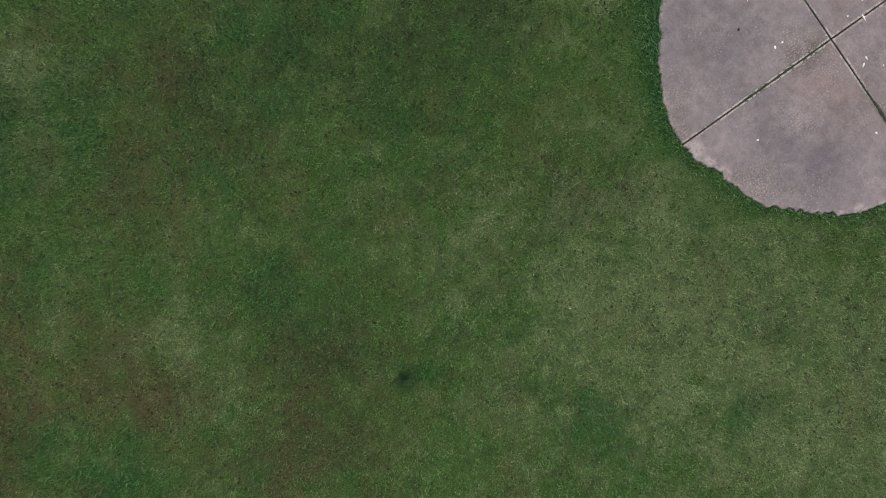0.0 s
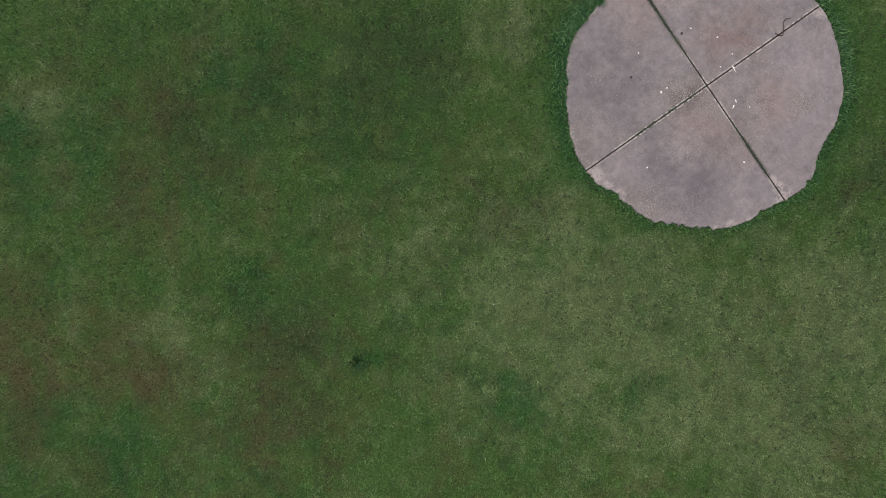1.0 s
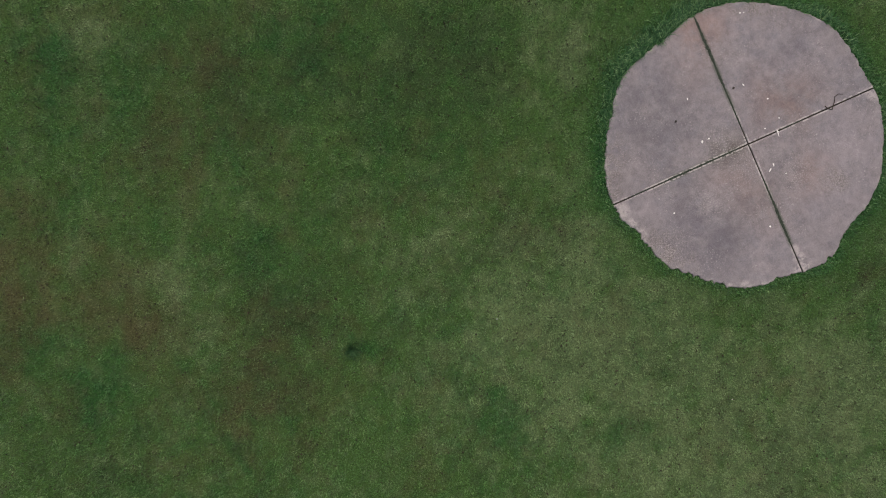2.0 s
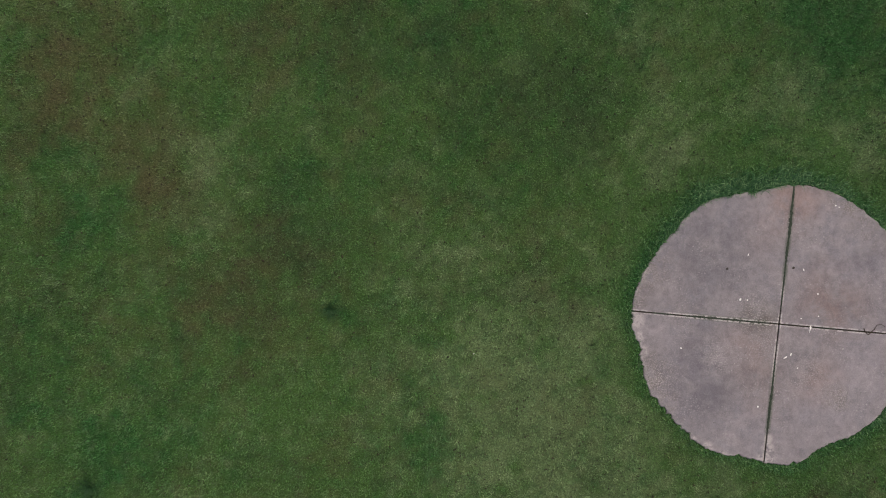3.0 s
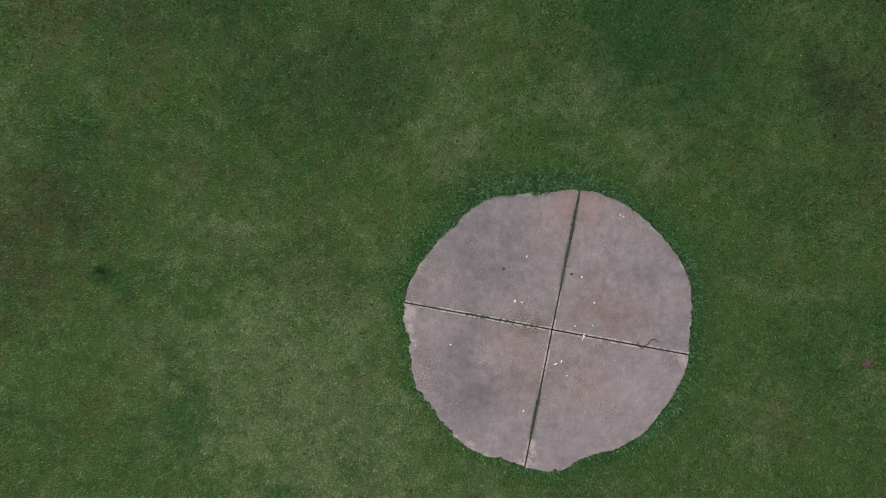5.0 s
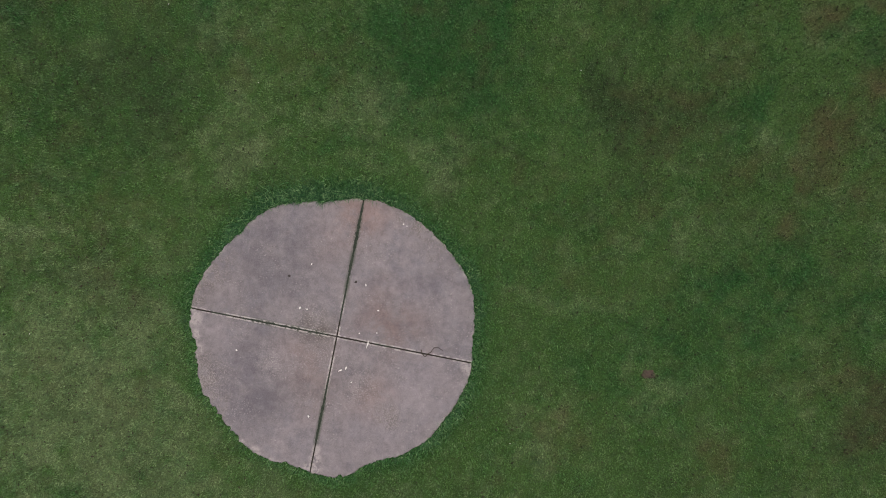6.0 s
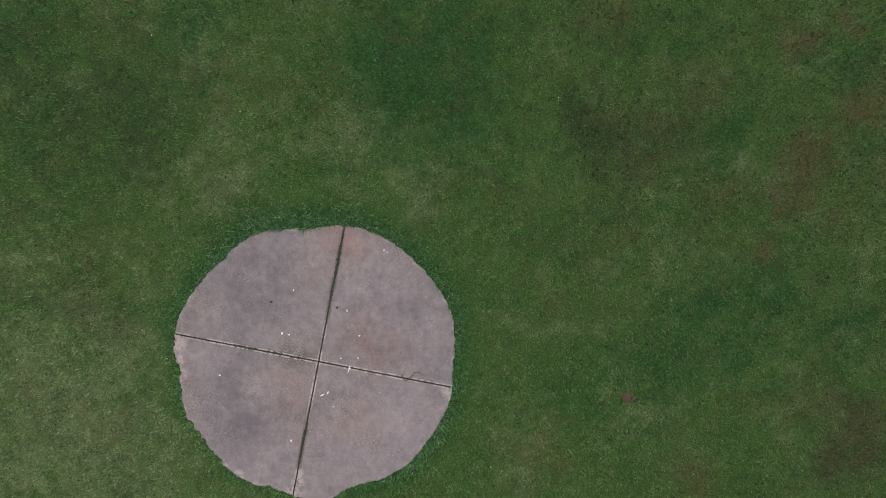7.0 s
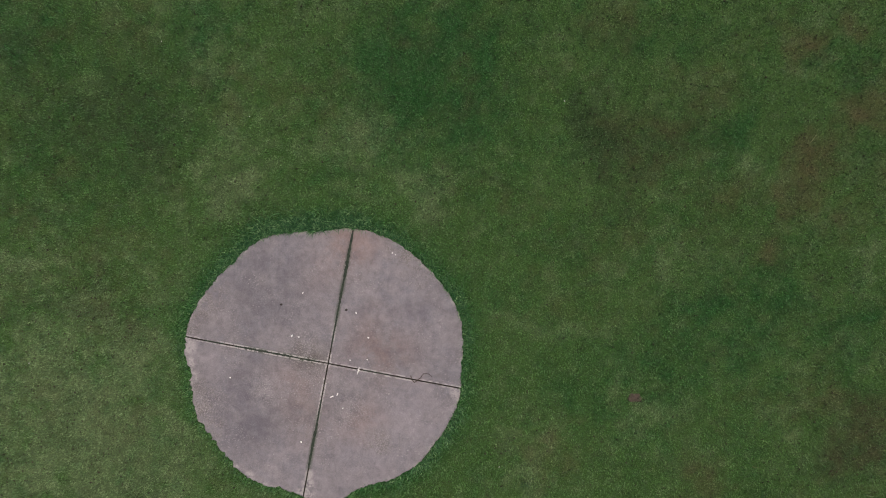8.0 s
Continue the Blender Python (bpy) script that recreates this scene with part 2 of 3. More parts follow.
def make_concrete():
    m, tree, b = material("weathered_concrete", 0.85, 0.3)
    place = tree.nodes.new("ShaderNodeTexCoord").outputs["Object"]
    # distances from the two joints
    off = []
    for axis, shift in (((1.0, -SKEW, 0.0), -SLIP), ((-DIP, 1.0, 0.0), -RISE)):
        lean = tree.nodes.new("ShaderNodeVectorMath")
        lean.operation = "DOT_PRODUCT"
        tree.links.new(place, lean.inputs[0])
        lean.inputs[1].default_value = axis
        moved = tree.nodes.new("ShaderNodeMath")
        moved.inputs[1].default_value = shift
        tree.links.new(lean.outputs["Value"], moved.inputs[0])
        near = tree.nodes.new("ShaderNodeMath")
        near.operation = "ABSOLUTE"
        tree.links.new(moved.outputs[0], near.inputs[0])
        off.append(near.outputs[0])
    c = mix(tree, ramp(tree, grain(tree, place, 1.3, 5.0, 0.6), 0.36, 0.64), (0.167, 0.151, 0.152), (0.213, 0.192, 0.192))
    # grey-violet weathering and pinkish wear
    c = mix(tree, times(tree, ramp(tree, grain(tree, place, 2.2, 7.0, 0.7), 0.46, 0.62), 0.55), c, (0.148, 0.143, 0.157))
    c = mix(tree, times(tree, ramp(tree, grain(tree, place, 5.0, 7.0, 0.7), 0.52, 0.68), 0.40), c, (0.229, 0.205, 0.205))
    for x, y, r, much, colour in ((-1.15, 1.15, 1.1, 0.80, (0.126, 0.118, 0.126)), (-0.75, 0.75, 0.6, 0.45, (0.125, 0.116, 0.122)),
                                  (-1.25, -0.95, 1.0, 0.85, (0.126, 0.116, 0.126)), (-1.05, -1.35, 0.6, 0.50, (0.118, 0.110, 0.120)),
                                  (-0.35, -1.9, 0.8, 0.50, (0.222, 0.200, 0.204)), (0.9, -1.5, 1.2, 0.65, (0.222, 0.200, 0.204)),
                                  (1.45, -0.60, 0.8, 0.60, (0.226, 0.205, 0.212)), (0.85, 0.45, 0.9, 0.85, (0.178, 0.137, 0.126)),
                                  (-0.45, -0.45, 0.7, 0.60, (0.196, 0.154, 0.142)), (0.75, -0.85, 0.55, 0.60, (0.200, 0.152, 0.138)),
                                  (1.25, 1.15, 0.7, 0.65, (0.150, 0.142, 0.156)), (1.75, 0.45, 0.5, 0.45, (0.145, 0.136, 0.146)),
                                  (-0.15, -1.1, 0.7, 0.40, (0.190, 0.150, 0.137)), (-0.4, 1.5, 0.6, 0.45, (0.205, 0.168, 0.158)),
                                  (0.0, 2.12, 0.75, 0.65, (0.232, 0.164, 0.140)), (-1.9, -0.25, 0.5, 0.50, (0.222, 0.200, 0.202)),
                                  (-0.36, 0.10, 0.42, 0.90, (0.095, 0.084, 0.072))):
        blur = times(tree, ramp(tree, spot(tree, place, x, y, r), 0.0, 0.75), ramp(tree, grain(tree, place, 2.6, 6.0, 0.65), 0.34, 0.58))
        c = mix(tree, times(tree, blur, much), c, colour)
    # fine streaks brushed one way, and blotches a hand wide
    stretch = tree.nodes.new("ShaderNodeMapping")
    stretch.inputs["Scale"].default_value = (1.0, 0.28, 1.0)
    tree.links.new(place, stretch.inputs[0])
    streak = grain(tree, stretch.outputs[0], 14.0, 5.0, 0.7)
    c = mix(tree, ramp(tree, streak, 0.36, 0.64), mix(tree, 1.0, c, (0.95, 0.945, 0.95), "MULTIPLY"), mix(tree, 1.0, c, (1.04, 1.04, 1.035), "MULTIPLY"))
    blotch = grain(tree, place, 9.0, 6.0, 0.7)
    c = mix(tree, ramp(tree, blotch, 0.36, 0.64), mix(tree, 1.0, c, (0.89, 0.885, 0.895), "MULTIPLY"), mix(tree, 1.0, c, (1.09, 1.085, 1.095), "MULTIPLY"))
    cloud = grain(tree, place, 4.3, 8.0, 0.75)
    c = mix(tree, ramp(tree, cloud, 0.40, 0.60), mix(tree, 1.0, c, (0.92, 0.915, 0.925), "MULTIPLY"), mix(tree, 1.0, c, (1.10, 1.10, 1.105), "MULTIPLY"))
    # worn, pale arrises along the joints
    for out in (0, 1):
        # green growth creeping out of the joints
        for x, y, r in (((0.0, 1.35, 1.0), (0.0, -1.35, 0.75)), ((-1.05, 0.0, 0.75), (-0.4, 0.0, 0.4)))[out]:
            stain = times(tree, ramp(tree, off[out], 0.016, 0.060, 1.0, 0.0), ramp(tree, grain(tree, place, 6.0, 5.0, 0.7), 0.30, 0.50))
            stain = times(tree, stain, ramp(tree, spot(tree, place, x, y, r), 0.0, 0.5))
            c = mix(tree, times(tree, stain, 0.9), c, (0.060, 0.072, 0.050))
        dashed = times(tree, ramp(tree, grain(tree, place, 3.0, 4.0, 0.7), 0.42, 0.50), ramp(tree, grain(tree, place, 24.0, 4.0, 0.75), 0.43, 0.50))
        worn = times(tree, ramp(tree, off[out], 0.030, 0.042, 1.0, 0.0), dashed)
        if out == 0:
            worn = times(tree, worn, ramp(tree, spot(tree, place, 0.0, -0.15, 0.95), 0.0, 0.5))
        c = mix(tree, times(tree, worn, 0.85), c, (0.390, 0.364, 0.342))
    # a chipped, pale end of the south joint and its east corner
    for x, y, r in ((0.03, -2.20, 0.16), (0.0, -2.05, 0.13), (-0.01, -1.90, 0.10), (-0.10, -2.22, 0.10), (2.2, -0.07, 0.16), (-2.36, -0.12, 0.17), (-2.33, 0.62, 0.14), (-2.31, -0.40, 0.14), (-2.22, -0.62, 0.14), (-1.28, -1.98, 0.11), (-1.0, -2.12, 0.12), (-0.75, -2.24, 0.11)):
        c = mix(tree, times(tree, times(tree, ramp(tree, spot(tree, place, x, y, r), 0.0, 0.5), ramp(tree, grain(tree, place, 9.0, 5.0, 0.7), 0.42, 0.54)), 0.8), c, (0.345, 0.312, 0.296))
    # gravel laid bare in stretches of the rim
    v = node(tree, "ShaderNodeTexVoronoi", Scale=42.0)
    tree.links.new(place, v.inputs["Vector"])
    stones = mix(tree, ramp(tree, v.outputs["Distance"], 0.1, 0.6), (0.33, 0.29, 0.275), (0.115, 0.10, 0.09))
    for x, y, r in ((-2.25, 0.72, 0.50), (-2.40, 0.25, 0.28), (-2.10, -0.95, 0.45), (-1.85, -1.40, 0.40), (1.25, 1.95, 0.50), (0.85, 2.15, 0.35), (1.05, -1.15, 0.28)):
        laid = times(tree, ramp(tree, spot(tree, place, x, y, r), 0.0, 0.45), ramp(tree, grain(tree, place, 6.0, 5.0, 0.7), 0.42, 0.56))
        c = mix(tree, times(tree, laid, 0.5), c, stones)
    edge = tree.nodes.new("ShaderNodeAttribute")
    edge.attribute_name = "wear"
    c = mix(tree, times(tree, times(tree, edge.outputs["Fac"], ramp(tree, grain(tree, place, 4.0, 5.0, 0.7), 0.47, 0.60)), 0.65), c, (0.330, 0.302, 0.288))
    # pale grit, thick in some places and missing in others
    grit = grain(tree, place, 34.0, 3.0, 0.6)
    c = mix(tree, times(tree, times(tree, ramp(tree, grit, 0.60, 0.65), ramp(tree, grain(tree, place, 1.9, 4.0, 0.6), 0.49, 0.60)), 0.6), c, (0.345, 0.318, 0.302))
    for x, y, r in ((-0.45, 0.15, 0.5), (-0.15, -0.35, 0.4), (-1.9, -1.1, 0.5), (0.55, -0.75, 0.45), (1.1, -1.1, 0.45), (-1.0, -0.6, 0.4)):
        thick = times(tree, spot(tree, place, x, y, r), ramp(tree, grain(tree, place, 46.0, 2.0, 0.5), 0.56, 0.62))
        c = mix(tree, times(tree, thick, 0.8), c, (0.335, 0.306, 0.288))
    fine = grain(tree, place, 70.0, 6.0, 0.75)
    c = mix(tree, ramp(tree, fine, 0.34, 0.66), mix(tree, 1.0, c, (0.78, 0.77, 0.77), "MULTIPLY"), mix(tree, 1.0, c, (1.18, 1.17, 1.17), "MULTIPLY"))
    pits = grain(tree, place, 26.0, 3.0, 0.6)
    c = mix(tree, times(tree, ramp(tree, pits, 0.68, 0.74), 0.55), c, (0.079, 0.072, 0.067))
    c = mix(tree, times(tree, ramp(tree, pits, 0.30, 0.25), 0.5), c, (0.307, 0.295, 0.287))
    tree.links.new(c, b.inputs["Base Color"])
    bump(tree, b, fine, 0.35, 0.006)
    return m


def make_long():
    """Long blades: most of them deep green, some catching more light and paler."""
    m, tree, b = material("long_grass", 0.5, 0.3)
    island = tree.nodes.new("ShaderNodeNewGeometry").outputs["Random Per Island"]
    tone = tree.nodes.new("ShaderNodeValToRGB")
    tone.color_ramp.elements[0].color, tone.color_ramp.elements[1].color = (0.016, 0.066, 0.021, 1), (0.24, 0.36, 0.16, 1)
    for at, colour in ((0.5, (0.024, 0.098, 0.030, 1)), (0.75, (0.085, 0.190, 0.065, 1))):
        tone.color_ramp.elements.new(at).color = colour
    tree.links.new(island, tone.inputs[0])
    place = tree.nodes.new("ShaderNodeTexCoord").outputs["Object"]
    c = mix(tree, ramp(tree, grain(tree, place, 30.0), 0.35, 0.65), tone.outputs[0], mix(tree, 1.0, tone.outputs[0], (0.75, 0.8, 0.75), "MULTIPLY"))
    tree.links.new(c, b.inputs["Base Color"])
    return m


def make_plain(name, dark, light, scale, rough=0.9, relief_depth=0.01):
    m, tree, b = material(name, rough, 0.2)
    place = tree.nodes.new("ShaderNodeTexCoord").outputs["Object"]
    n = grain(tree, place, scale, 5.0, 0.7)
    tree.links.new(mix(tree, ramp(tree, n, 0.35, 0.65), dark, light), b.inputs["Base Color"])
    bump(tree, b, n, 0.6, relief_depth)
    return m


BLADE, TURF, CONCRETE = make_blade(), make_turf(), make_concrete()
SOIL = make_plain("joint_soil", (0.010, 0.009, 0.007), (0.040, 0.034, 0.024), 30.0)
MOSS = make_plain("joint_moss", (0.016, 0.022, 0.015), (0.042, 0.052, 0.036), 40.0)
EARTH = make_plain("bare_earth", (0.040, 0.031, 0.023), (0.085, 0.062, 0.047), 35.0)
CHALK = make_plain("chalky_white", (0.55, 0.53, 0.48), (0.82, 0.80, 0.76), 90.0, 0.7, 0.002)
STONE = make_plain("dark_stone", (0.025, 0.020, 0.018), (0.07, 0.06, 0.05), 90.0, 0.7, 0.003)
CRUMB = make_plain("crumbled_earth", (0.010, 0.008, 0.006), (0.045, 0.030, 0.022), 6.0, 0.95, 0.002)
BARK = make_plain("twig_bark", (0.025, 0.018, 0.014), (0.07, 0.052, 0.036), 80.0, 0.8, 0.002)
STRAW = make_plain("pale_straw", (0.20, 0.21, 0.09), (0.42, 0.40, 0.22), 60.0, 0.7, 0.001)
LONG = make_long()
DEEP = make_plain("dark_grass", (0.013, 0.046, 0.017), (0.036, 0.085, 0.029), 20.0, 0.5, 0.001)


# ---- building ----
def mesh_of(name, verts, faces, mat, smooth=True):
    me = bpy.data.meshes.new(name)
    me.from_pydata(verts, [], faces)
    me.materials.append(mat)
    me.shade_smooth() if smooth else me.shade_flat()
    return me


def part(name, mesh, parent, label=""):
    ob = new(name, mesh)
    ob.parent = parent
    return tagged(ob, label)


def triangles(name, verts, per_face, mat):
    """A mesh of loose triangles from an array of n x 3 corners, with the turf's state on each."""
    me = bpy.data.meshes.new(name)
    n = len(verts)
    me.vertices.add(n * 3)
    me.vertices.foreach_set("co", verts.astype(np.float32).ravel())
    me.loops.add(n * 3)
    me.loops.foreach_set("vertex_index", np.arange(n * 3, dtype=np.int32))
    me.polygons.add(n)
    me.polygons.foreach_set("loop_start", np.arange(0, n * 3, 3, dtype=np.int32))
    me.update(calc_edges=True)
    at = me.attributes.new("sward", "FLOAT_COLOR", "FACE")
    at.data.foreach_set("color", per_face.astype(np.float32).ravel())
    me.materials.append(mat)
    return me


def build_ground():
    """One sheet of soil and thatch: close-meshed where the lawn is near, and out to the horizon."""
    xs = np.r_[-900, -300, -90, -40, -22, np.arange(LAWN[0] - 1, LAWN[1] + 1.01, 0.08), 20, 40, 90, 300, 900]
    ys = np.r_[-900, -300, -90, -40, -18, np.arange(LAWN[2] - 1, LAWN[3] + 1.01, 0.08), 18, 40, 90, 300, 900]
    gx, gy = np.meshgrid(xs, ys)
    x, y = gx.ravel(), gy.ravel()
    z = relief(x, y)
    under = np.hypot(x, y) < rim(np.arctan2(y, x)) - 0.07
    z = np.where(under, -0.05, z)
    nx, ny = len(xs), len(ys)
    i, j = np.meshgrid(np.arange(nx - 1), np.arange(ny - 1))
    k = (j * nx + i).ravel()
    quads = np.stack([k, k + 1, k + nx + 1, k + nx], 1)
    me = bpy.data.meshes.new("ground")
    me.vertices.add(len(x))
    me.vertices.foreach_set("co", np.stack([x, y, z], 1).astype(np.float32).ravel())
    me.loops.add(quads.size)
    me.loops.foreach_set("vertex_index", quads.astype(np.int32).ravel())
    me.polygons.add(len(quads))
    me.polygons.foreach_set("loop_start", np.arange(0, quads.size, 4, dtype=np.int32))
    me.update(calc_edges=True)
    me.shade_smooth()
    at = me.attributes.new("sward", "FLOAT_COLOR", "POINT")
    at.data.foreach_set("color", np.stack(sward(x, y), 1).astype(np.float32).ravel())
    me.materials.append(TURF)
    return tagged(new("ground", me), "mown green lawn with dry brown patches", "lawn", kind="structure")


def sampled(x, y):
    """The turf's state at many places, read from a table of it every 6 cm."""
    step = 0.06
    xs, ys = np.arange(LAWN[0] - 1, LAWN[1] + 1, step), np.arange(LAWN[2] - 1, LAWN[3] + 1, step)
    gx, gy = np.meshgrid(xs, ys, indexing="ij")
    u, v = (x - xs[0]) / step, (y - ys[0]) / step
    i, j = u.astype(int), v.astype(int)
    u, v = u - i, v - j
    out = []
    for f in sward(gx.ravel(), gy.ravel()):
        f = f.reshape(gx.shape)
        out.append((f[i, j] * (1 - u) + f[i + 1, j] * u) * (1 - v) + (f[i, j + 1] * (1 - u) + f[i + 1, j + 1] * u) * v)
    return out


def build_turf(density):
    """The mown blades, each one a leaning sliver."""
    rs = np.random.RandomState(7)
    n = int((LAWN[1] - LAWN[0]) * (LAWN[3] - LAWN[2]) * density)
    x, y = rs.uniform(LAWN[0], LAWN[1], n), rs.uniform(LAWN[2], LAWN[3], n)
    a, r = np.arctan2(y, x), np.hypot(x, y)
    gap, close = np.full(n, 9.0), r < 3.2
    gap[close] = r[close] - rim(a[close])
    bare = np.hypot(x - BARE[0], y - BARE[1]) > BARE[2] * (0.15 + 0.95 * rs.rand(n))
    dry, lush, dim, pale = sampled(x, y)
    keep = (gap > -0.022 * rs.rand(n) ** 2) & bare & (rs.rand(n) > 0.35 * dry + 0.3 * dim)
    x, y, gap = x[keep], y[keep], gap[keep]
    state = np.stack([dry[keep], lush[keep], dim[keep], pale[keep]], 1)
    n = len(x)
    # small clumps a few centimetres across
    state[:, 2] += 2.0 * fbm(x, y, 0.055, 151, 2)
    state[:, 3] += 1.0 * fbm(x, y, 0.060, 156, 2)
    state[:, 1] += 0.7 * fbm(x, y, 0.080, 161, 2)
    state = np.clip(state + rs.normal(0, 0.08, (n, 4)), 0, 1)
    length = rs.uniform(0.026, 0.058, n) * (1 + 0.35 * state[:, 1] - 0.25 * state[:, 0]) * (1 + 0.5 * np.exp(-(gap / 0.12) ** 2))
    width = rs.uniform(0.0040, 0.0075, n)
    swirl = 6.0 * fbm(x, y, 0.09, 91, 2)
    turn = rs.uniform(0, 2 * np.pi, n) * 0.75 + swirl
    lean = np.radians(rs.uniform(15, 82, n))
    dx, dy = np.cos(turn), np.sin(turn)
    z = relief(x, y) - 0.004
    base = np.stack([x, y, z], 1)
    side = np.stack([-dy, dx, np.zeros(n)], 1) * width[:, None]
    tip = base + np.stack([dx * np.sin(lean), dy * np.sin(lean), np.cos(lean)], 1) * length[:, None]
    me = triangles("turf_grass", np.stack([base - side, base + side, tip], 1), state, BLADE)
    return tagged(new("turf_grass", me), "short mown grass, green with brown and faded patches", "grass", kind="stuff")


def ribbon_blades(rows, rs):
    """Curved blades as tapering ribbons. Rows: x, y, z, turn, length, width, lean."""
    verts, faces = [], []
    for x, y, z, turn, length, width, lean in rows:
        dx, dy = math.cos(turn), math.sin(turn)
        px, pz, angle = 0.0, 0.0, lean * 0.35
        k = len(verts)
        curl = rs.uniform(-0.5, 0.5)
        for s in range(4):
            w = width * (1 - s / 3) ** 0.7 + 0.0002
            cx, cy = x + dx * px - dy * curl * px * px / max(length, 0.01), y + dy * px + dx * curl * px * px / max(length, 0.01)
            verts += [(cx - dy * w, cy + dx * w, z + pz), (cx + dy * w, cy - dx * w, z + pz + 0.0008)]
            px += math.sin(angle) * length / 3
            pz += math.cos(angle) * length / 3
            angle = min(angle + lean * 0.38, 1.9)
        faces += [(k + 2 * s, k + 2 * s + 1, k + 2 * s + 3, k + 2 * s + 2) for s in range(3)]
    return verts, faces


def build_fringe():
    """The long, unmown grass that leans round the pad's edge."""
    rs = np.random.RandomState(12)
    rows = []
    while len(rows) < 6500:
        a = rs.uniform(-math.pi, math.pi)
        # tallest round the north-west, shorter to the east, clipped to the south
        tall = 0.10 + 0.75 * math.exp(-((a - 2.0) / 0.65) ** 2) + 0.28 * math.exp(-((a - 0.8) / 0.7) ** 2) + 0.25 * math.exp(-((a + 0.45) / 0.4) ** 2)
        if rs.rand() > tall:
            continue
        clump = lattice(np.array([a * 9.0 + 40]), np.array([3.3]), 17)[0]
        out = abs(rs.normal(0, 0.06 + 0.11 * tall)) - 0.004
        if rs.rand() > 0.35 + clump:
            continue
        r = float(rim(np.array([a]))[0]) + out
        x, y = r * math.cos(a), r * math.sin(a)
        z = float(relief(np.array([x]), np.array([y]))[0]) - 0.005
        length = rs.uniform(0.05, 0.15) * (0.45 + tall * (0.6 + 0.6 * clump))
        rows.append((x, y, z, a + rs.normal(0, 1.3), length, rs.uniform(0.0026, 0.0062), rs.uniform(0.8, 1.9)))
    verts, faces = ribbon_blades(rows, rs)
    ob = new("edge_grass", mesh_of("edge_grass", verts, faces, LONG))
    return tagged(ob, "long unmown grass growing over the concrete edge", "grass", kind="stuff")


def build_stray():
    """Single longer blades that the mower left standing over the lawn."""
    rs = np.random.RandomState(23)
    rows = []
    while len(rows) < 5000:
        x, y = rs.uniform(LAWN[0], LAWN[1]), rs.uniform(LAWN[2], LAWN[3])
        if math.hypot(x, y) < 2.5 or rs.rand() > 0.45 + (x > 2) * 0.4:
            continue
        z = float(relief(np.array([x]), np.array([y]))[0])
        rows.append((x, y, z, rs.uniform(0, 2 * math.pi), rs.uniform(0.05, 0.12), rs.uniform(0.0016, 0.003), rs.uniform(0.9, 1.8)))
    verts, faces = ribbon_blades(rows, rs)
    ob = new("stray_grass", mesh_of("stray_grass", verts, faces, LONG))
    return tagged(ob, "single longer green blades standing in the lawn", "grass", kind="stuff")


def build_crumbs():
    """Dark crumbs of earth that worms have thrown up between the blades, thickest where the turf is worn."""
    rs = np.random.RandomState(41)
    n = 90000
    x, y = rs.uniform(LAWN[0], LAWN[1], n), rs.uniform(LAWN[2], LAWN[3], n)
    dry, lush, dim, pale = sampled(x, y)
    keep = (np.hypot(x, y) > 2.6) & (rs.rand(n) < 0.10 + 0.6 * dry + 0.25 * pale + 0.4 * dim - 0.25 * lush)
    x, y = x[keep], y[keep]
    n = len(x)
    z = relief(x, y)
    r = 0.0055 + 0.0095 * rs.rand(n) ** 2.2
    turn = rs.uniform(0, 2 * np.pi, n)
    ring = turn[:, None] + np.arange(5) * 2 * np.pi / 5 + rs.uniform(-0.4, 0.4, (n, 5))
    wide = r[:, None] * rs.uniform(0.6, 1.4, (n, 5))
    foot = np.stack([x[:, None] + wide * np.cos(ring), y[:, None] + wide * np.sin(ring), np.repeat(z[:, None] + 0.026, 5, 1)], 2)
    top = np.stack([x, y, z + 0.036 + 0.4 * r], 1)
    tris = np.stack([foot, np.roll(foot, -1, 1), np.repeat(top[:, None], 5, 1)], 2).reshape(-1, 3, 3)
    me = triangles("soil_crumbs", tris, np.zeros((len(tris), 4)), CRUMB)
    return tagged(new("soil_crumbs", me), "small dark brown crumbs of earth scattered in short grass", "soil crumbs", kind="stuff")


def build_tuft(x, y, radius, count, seed):
    """A dark clump of coarse grass."""
    rs = np.random.RandomState(seed)
    rows = []
    for _ in range(count):
        a, r = rs.uniform(0, 2 * math.pi), radius * abs(rs.normal(0, 0.6)) * (1 + 0.35 * math.sin(2 * rs.rand() + seed))
        rows.append((r * math.cos(a), r * math.sin(a), 0.0, a + rs.normal(0, 0.7), rs.uniform(0.05, 0.11), rs.uniform(0.002, 0.0045), rs.uniform(0.5, 1.5)))
    verts, faces = ribbon_blades(rows, rs)
    ob = new("grass_tuft", mesh_of("grass_tuft", verts, faces, DEEP))
    ob.location = (x, y, float(relief(np.array([x]), np.array([y]))[0]) - 0.004)
    return tagged(ob, "dark green coarse grass clump in the lawn", "grass tuft", "coarse grass tufts", "stuff")


